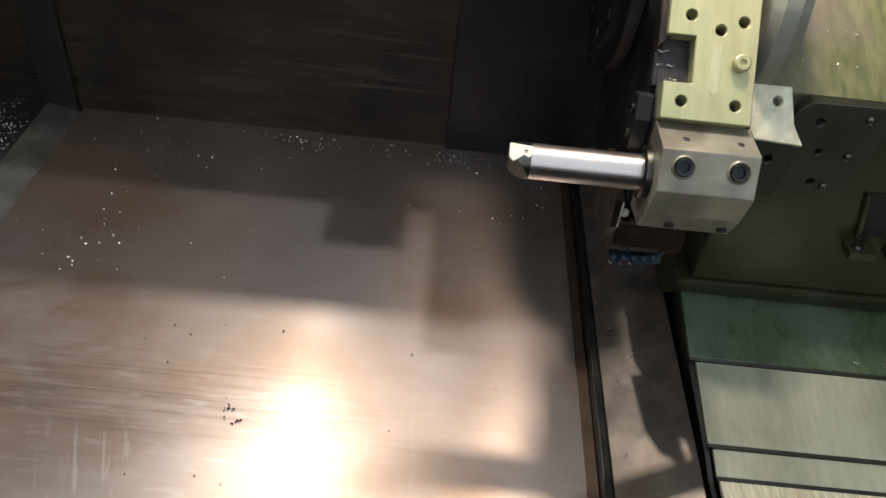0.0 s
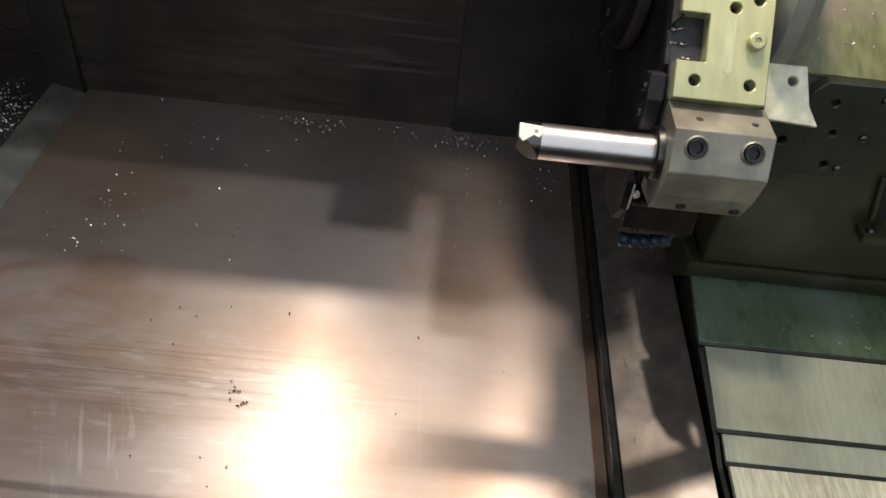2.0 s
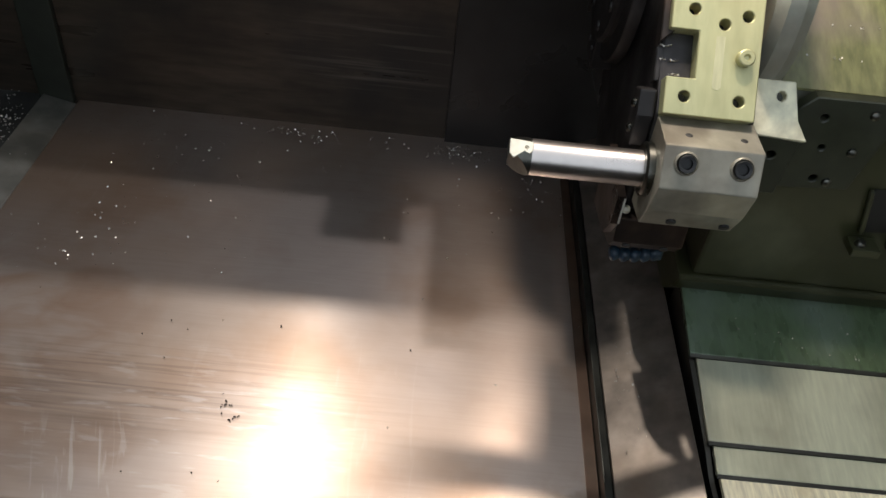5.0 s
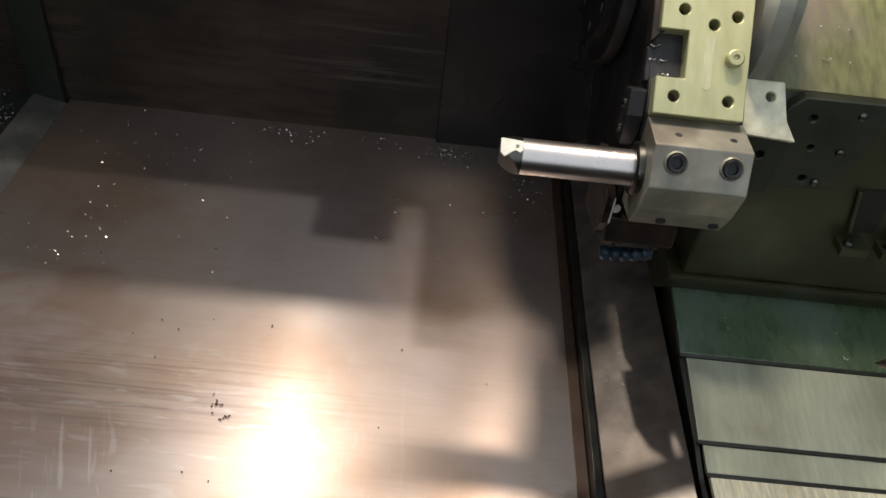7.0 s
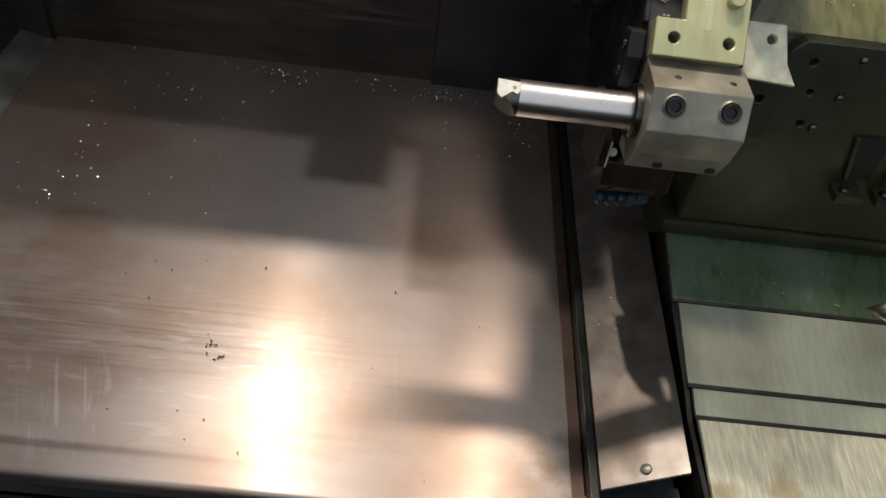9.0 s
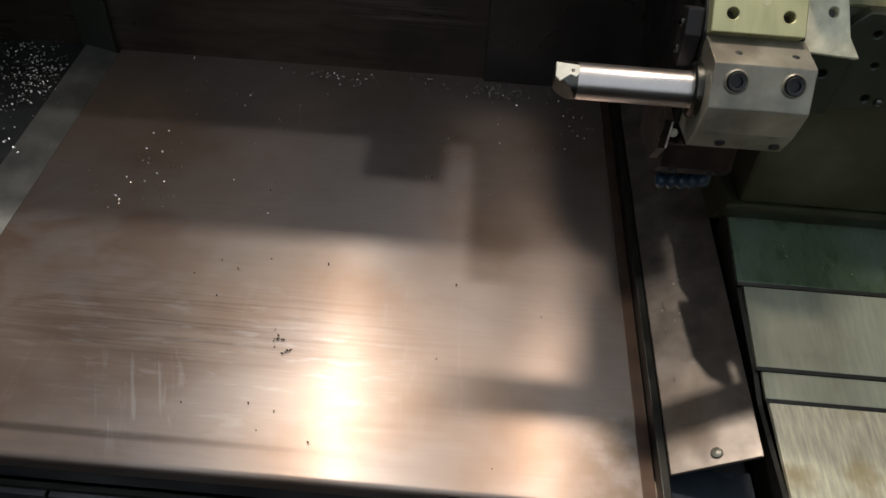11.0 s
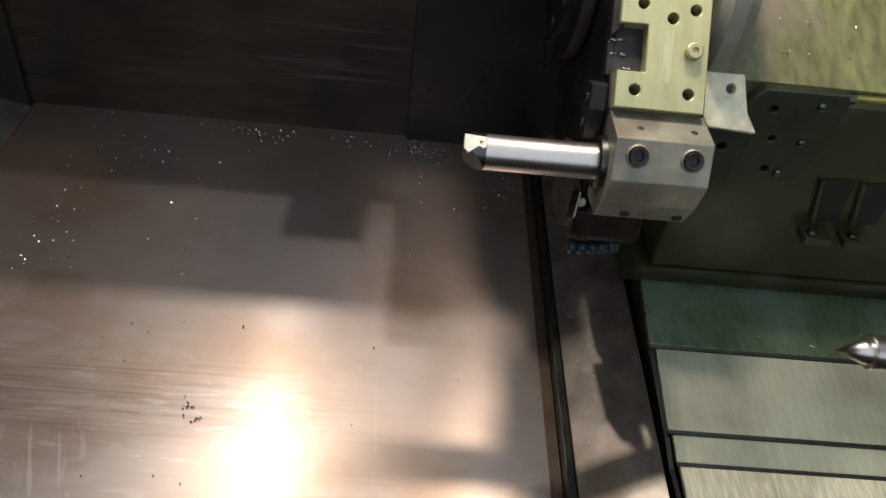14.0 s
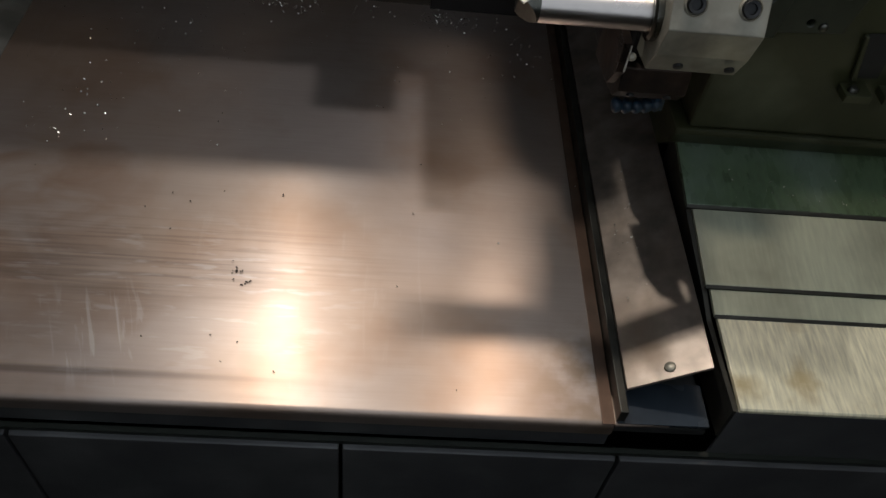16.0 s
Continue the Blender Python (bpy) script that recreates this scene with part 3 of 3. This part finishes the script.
# yellow turning-tool holder on the upper flat
D = Vector((0, 0.667, 0.745))
N = Vector((0, -0.745, 0.667))
m_yellow = Matrix(((1, 0, 0, 0), (0, D.y, N.y, 0.225), (0, D.z, N.z, 0.381), (0, 0, 0, 1)))
holder = thing("turning_tool_holder", "yellow chromated L-shaped tool holder plate with bolt holes", "tool holder", (0.02, 0.26, 0.42))
outline = [(-0.020, 0.0), (0.057, 0.0), (0.057, 0.150), (-0.020, 0.150), (-0.020, 0.071), (0.004, 0.071), (0.004, 0.031), (-0.020, 0.031)]
sub("plate", plate(outline, [(-0.0035, 0.0155, 0.0048), (0.0425, 0.0155, 0.0048), (-0.0015, 0.0885, 0.0048), (0.0245, 0.0780, 0.0048), (0.0435, 0.0865, 0.0048), (0.0225, 0.128, 0.0048)], 0.024, m_yellow, 0.0008), YELLOW, holder)
sub("groove", plate([(0.0185, 0.026), (0.0205, 0.0235), (0.0240, 0.0235), (0.0260, 0.026), (0.0260, 0.068), (0.0185, 0.068)], [], 0.0006, Matrix.Translation(N * 0.0003) @ m_yellow), YELLOW_RUB, holder, "pale rubbed groove")
m_pocket = Matrix.Translation(-N * 0.016) @ m_yellow
sub("pocket_block", plate([(-0.026, 0.029), (0.0035, 0.0315), (0.0035, 0.0705), (-0.012, 0.0705), (-0.026, 0.058)], [], 0.012, m_pocket, 0.001), DRUM, holder, "dark oily tool pocket")
sub("pocket_step", plate([(-0.026, 0.060), (-0.0125, 0.0725), (-0.0125, 0.140), (-0.026, 0.140)], [], 0.016, Matrix.Translation(N * 0.009) @ m_pocket, 0.001), RUSTY, holder, "oily step beside the plate")
pin = m_yellow @ Vector((0.043, 0.051, 0.0))
sub("knob", lathe([(0, 0.006), (0.002, 0.006), (0.003, 0.008), (0.006, 0.008), (0.0072, 0.007), (0.0072, -0.002), (0, -0.002)], aim(pin, N), 20), YELLOW, holder, "small knurled knob", smooth=True)

# pale bracket between holder and casting
brk = thing("stop_bracket", "pale scuffed metal stop bracket with a flared lower corner", "bracket", (0.1, 0.28, 0.35))
m_brk = Matrix(((1, 0, 0, 0), (0, 0.62, -0.785, 0.262), (0, 0.785, 0.62, 0.350), (0, 0, 0, 1)))
sub("face", plate([(0.083, 0.0), (0.128, -0.002), (0.118, 0.016), (0.112, 0.050), (0.074, 0.050), (0.076, 0.010)], [(0.1005, 0.036, 0.0045)], 0.010, m_brk, 0.001), BRACKET, brk)
m_low = Matrix(((1, 0, 0, 0), (0, 0, -1, 0.266), (0, 1, 0, 0), (0, 0, 0, 1)))
sub("lower_block", plate([(0.084, 0.285), (0.122, 0.285), (0.125, 0.348), (0.082, 0.348)], [(0.104, 0.328, 0.0045)], 0.046, m_low, 0.001), DARKPLATE, brk, "dark lower block")

# boring bar holder at the working station
block = thing("boring_bar_holder", "machined steel boring bar holder block with two cap screws", "tool holder", (0.02, 0.21, 0.33))
BX0, BX1 = -0.020, 0.062
prof = [(0.243, 0.370), (0.190, 0.371), (0.173, 0.339), (0.182, 0.309), (0.196, 0.283), (0.243, 0.276)]
sub("body", prism_x(prof, BX0, BX1, 0.0012), STEEL, block)
front = Vector((0, -0.032, 0.017)).normalized()
for x in (-0.001, 0.045):
    cap_screw(block, (x, 0.1836, 0.3585), front, 0.0088, 0.0045)
    # dark discs paint the shade of the screw holes
    button(block, (x + 0.003, 0.207, 0.3705), (0, 0, 1), 0.0034, 0.0006, SOCKET, "hole_shade")
    button(block, (x + 0.004, 0.1815, 0.2975), (0, -0.86, -0.5), 0.0045, 0.0006, SOCKET, "hole_shade")
ring = lathe([(0.0, 0.0), (0.021, 0.0), (0.0235, 0.002), (0.0235, 0.008), (0, 0.008)], aim((-0.0275, 0.213, 0.3285), (1, 0, 0)), 36)
sub("collar", ring, BOLT, block, "worn round collar at the bore", smooth=True)

bar = thing("boring_bar", "bright ground steel boring bar with an angled tip", "boring bar", (-0.08, 0.213, 0.3285))
R = 0.0158
m_bar = aim((-0.0275, 0.213, 0.3285), (-1, 0, 0))
shaft = lathe([(0, 0), (R, 0), (R, 0.094), (R * 0.97, 0.096), (0, 0.096)], m_bar, 40)
sub("shank", shaft, CHROME, bar, smooth=True)
head = lathe([(0, 0.0955), (R * 0.99, 0.0955), (R * 1.02, 0.0975), (R * 1.02, 0.1125), (R * 0.94, 0.1142), (0, 0.1142)], m_bar, 40)
for co, no in (((-0.1275, 0.1985, 0.326), (-0.66, -0.66, -0.36)), ((-0.135, 0.2035, 0.3415), (0, -0.55, 0.835)), ((-0.141, 0.213, 0.315), (-0.5, 0, -0.866))):
    bmesh.ops.bisect_plane(head, geom=head.verts[:] + head.edges[:] + head.faces[:], plane_co=co, plane_no=no, clear_outer=True)
    bmesh.ops.holes_fill(head, edges=[e for e in head.edges if e.is_boundary], sides=0)
sub("head", head, BOLT, bar, "cut-back cutting head", smooth=True)
m_seat = Matrix.Translation((-0.1325, 0.2040, 0.3424)) @ Matrix(((1, 0, 0, 0), (0, 0.835, -0.55, 0), (0, 0.55, 0.835, 0), (0, 0, 0, 1)))
sub("insert_clamp", plate([(-0.0098, -0.0045), (-0.0060, -0.0085), (0.0030, -0.0020), (0.0072, -0.0040), (0.0100, -0.0010), (0.0100, 0.0070), (-0.0098, 0.0085)], [(0.0045, 0.0015, 0.0014)], 0.0026, m_seat, 0.0004, 12), PALE, bar, "bright insert clamp with a small hole")
button(bar, (-0.1275, 0.1993, 0.3330), (-0.6, -0.8, 0), 0.0019, 0.0014, PALE, "screw")

for tool in (block, bar):
    tool.location += Vector((0.0038, 0.0040, 0.0040))
holder.location += Vector((0.0033, 0.0018, 0.0025))

lock = thing("lock_plate", "small oily lock plate with two bolts beside the bar collar", "lock plate", (-0.028, 0.25, 0.365))
sub("plate", prism_x([(0.236, 0.342), (0.262, 0.338), (0.266, 0.384), (0.248, 0.392), (0.238, 0.372)], -0.034, -0.0195, 0.002), DRUM, lock)
for y, z in ((0.246, 0.354), (0.251, 0.376)):
    button(lock, (-0.0345, y, z), (-1, -0.3, 0.2), 0.0042, 0.003)

# the next station's holder under the bar, with its segmented hose
clamp = thing("parting_tool_holder", "oily reddish tool holder below the boring bar on the turret", "tool holder", (-0.02, 0.24, 0.27))
sub("body", prism_x([(0.226, 0.268), (0.222, 0.243), (0.236, 0.226), (0.285, 0.214), (0.290, 0.275)], -0.026, 0.040, 0.0015), RUSTY, clamp)
sub("jaw_plate", prism_x([(0.219, 0.298), (0.219, 0.267), (0.238, 0.240), (0.300, 0.228), (0.300, 0.300)], -0.0345, -0.0265, 0.0008), RUSTY, clamp, "upright oily jaw plate with a bright edge")
# separate pale strip for the bright line on the plate's front edge
sub("jaw_edge", prism_x([(0.2175, 0.2965), (0.2175, 0.2685), (0.2188, 0.2680), (0.2188, 0.2970)], -0.0283, -0.0268), PALE, clamp, "thin pale strip along the plate edge")
hook = lathe([(0, 0), (0.0036, 0.0005), (0.0042, 0.003), (0.0030, 0.006), (0.0012, 0.0075), (0, 0.0075)], aim((-0.024, 0.224, 0.282), (0.2, -0.9, 0.4)), 14)
sub("clamp_screw", hook, PALE, clamp, "small bright clamp screw", smooth=True)
# two more flat discs coloured as hole shade
button(clamp, (-0.012, 0.2245, 0.236), (0, -0.75, -0.6), 0.0040, 0.0006, SOCKET, "hole_shade")
button(clamp, (0.024, 0.2245, 0.236), (0, -0.75, -0.6), 0.0040, 0.0006, SOCKET, "hole_shade")
hose = thing("coolant_hose", "dark blue segmented plastic coolant hose below the turret", "hose", (0.0, 0.25, 0.2))
for k in range(5):
    p = Vector((-0.017 + 0.0098 * k, 0.2515 + 0.0015 * (k - 2) ** 2 * 0.4, 0.2005 + 0.0012 * k))
    sub("segment", lathe([(0, 0), (0.0052, 0), (0.0078, 0.0025), (0.0082, 0.0045), (0.0070, 0.0075), (0.0050, 0.0105), (0, 0.0105)], aim(p, (1, 0.0, 0.1)), 18), BLUE, hose, smooth=True)
sub("elbow", lathe([(0, 0), (0.0085, 0.0), (0.0085, 0.012), (0.0070, 0.014), (0.0070, 0.030), (0, 0.030)], aim((0.028, 0.256, 0.199), (0.1, 0.35, 0.9)), 18), BLUE, hose, smooth=True)

# ---- tailstock centre ----
centre = thing("live_centre", "bright pointed steel live centre of the tailstock", "lathe centre", (0.3, 0.08, 0.265))
m_tail = aim((0.1745, 0.080, 0.265), (1, 0, 0))
sub("point", lathe([(0, 0), (0.0100, 0.022), (0.0104, 0.023), (0.0104, 0.0275), (0, 0.0275)], m_tail, 28), CHROME, centre, smooth=True)
sub("sleeve", lathe([(0, 0.0272), (0.0135, 0.0272), (0.0148, 0.0285), (0.0148, 0.075), (0.0138, 0.076), (0.0138, 0.14), (0.03, 0.142), (0.03, 0.569), (0, 0.569)], m_tail, 32), CHROME, centre, "bright turned steel sleeve", smooth=True)

# ---- work lamps on the rear wall ----
for p in (LAMPS[0][0], LAMPS[1][0], SPOT_AT):
    p = (p[0], p[1], p[2] + 0.010)
    lamp = thing("work_lamp", "small white work lamp on a wall arm over the machine", "lamp", p, "work lamps")
    sub("housing", box(p[0] - 0.06, p[0] + 0.06, p[1] - 0.045, p[1] + 0.022, p[2] + 0.004, p[2] + 0.06, 0.004), ROOF, lamp)
    sub("lens", box(p[0] - 0.02, p[0] + 0.02, p[1] - 0.02, p[1] + 0.02, p[2], p[2] + 0.0035), LENS, lamp, "glowing lamp glass")
    sub("arm", box(p[0] - 0.01, p[0] + 0.01, p[1] + 0.0225, 0.7145, p[2] + 0.01, p[2] + 0.03), ROOF, lamp)


# ---- swarf ----
def swarf(name, label, spots, material, size, seed):
    """Small curled chips strewn round the spots: (x, y, z, spread x, spread y, count)."""
    rng = random.Random(seed)
    bm = bmesh.new()
    for sx, sy, sz, dx, dy, count in spots:
        for _ in range(count):
            c = Vector((rng.gauss(sx, dx), rng.gauss(sy, dy), sz))
            turn, length = rng.uniform(0, math.tau), size * rng.uniform(0.5, 1.6)
            lift = rng.uniform(0.0, 0.0012)
            curl, w = rng.uniform(0.5, 2.6), size * rng.uniform(0.18, 0.34)
            prev = None
            for s in range(4):
                a = turn + curl * (s / 3 - 0.5)
                q = c + Vector((math.cos(a), math.sin(a), 0)) * length * (s / 3 - 0.5) + Vector((0, 0, lift + 0.0007 * (s % 2)))
                side = Vector((-math.sin(a), math.cos(a), 0)) * w
                pair = (bm.verts.new(q + side), bm.verts.new(q - side + Vector((0, 0, w * 1.4))))
                if prev:
                    bm.faces.new((prev[0], prev[1], pair[1], pair[0]))
                prev = pair
    ob = part(name, bm, material)
    return tagged(ob, label, "metal chips", kind="stuff")


swarf("metal_chips", "bright curled metal chips strewn over the sheet",
      [(-0.166, 0.677, 0.0005, 0.022, 0.014, 95), (-0.430, 0.690, 0.0005, 0.025, 0.009, 60), (-0.33, 0.68, 0.0005, 0.08, 0.012, 30), (-0.655, 0.40, 0.0005, 0.03, 0.04, 16),
       (-0.45, 0.55, 0.0005, 0.20, 0.10, 62), (-0.58, 0.62, 0.0005, 0.09, 0.05, 52), (-0.62, 0.42, 0.0005, 0.035, 0.045, 26), (-0.15, 0.35, 0.0005, 0.08, 0.15, 10), (-0.05, 0.62, 0.0005, 0.03, 0.05, 36)],
      CHIP, 0.0024, 3)
swarf("metal_chips", "heap of bright curled chips on the dark ledge",
      [(-0.86, 0.60, 0.0045, 0.028, 0.045, 230), (-0.90, 0.66, 0.0045, 0.03, 0.03, 110), (-0.82, 0.50, 0.0125, 0.012, 0.06, 14)], CHIP_BRIGHT, 0.0031, 5)
swarf("dark_chips", "dark burnt metal chips lying on the sheet",
      [(-0.401, 0.165, 0.0005, 0.005, 0.006, 9), (-0.386, 0.152, 0.0005, 0.003, 0.004, 4), (-0.41, 0.08, 0.0005, 0.05, 0.03, 5), (-0.45, 0.26, 0.0005, 0.12, 0.05, 6)], DARKCHIP, 0.0027, 7)
swarf("metal_chips", "fine bright chips on the green way cover",
      [(0.25, 0.285, 0.0895, 0.10, 0.02, 60), (0.30, 0.258, 0.0855, 0.06, 0.01, 30)], CHIP, 0.0016, 9)
swarf("metal_chips", "fine chips on the worn casting top",
      [(0.17, 0.352, 0.3845, 0.05, 0.002, 16), (0.2, 0.385, 0.4035, 0.05, 0.002, 12)], CHIP_BRIGHT, 0.0019, 11)
swarf("metal_chips", "bright chips lying in the oily turret pocket",
      [(-0.007, 0.2615, 0.3995, 0.004, 0.0008, 26), (-0.011, 0.2690, 0.4080, 0.0035, 0.0008, 30), (-0.016, 0.2770, 0.4170, 0.002, 0.0008, 22)], CHIP, 0.0016, 13)
swarf("metal_chips", "fine bright fines along the worn cover strip",
      [(0.045, 0.27, 0.0385, 0.004, 0.06, 16), (0.030, 0.22, 0.0312, 0.003, 0.05, 14)], CHIP, 0.0018, 15)
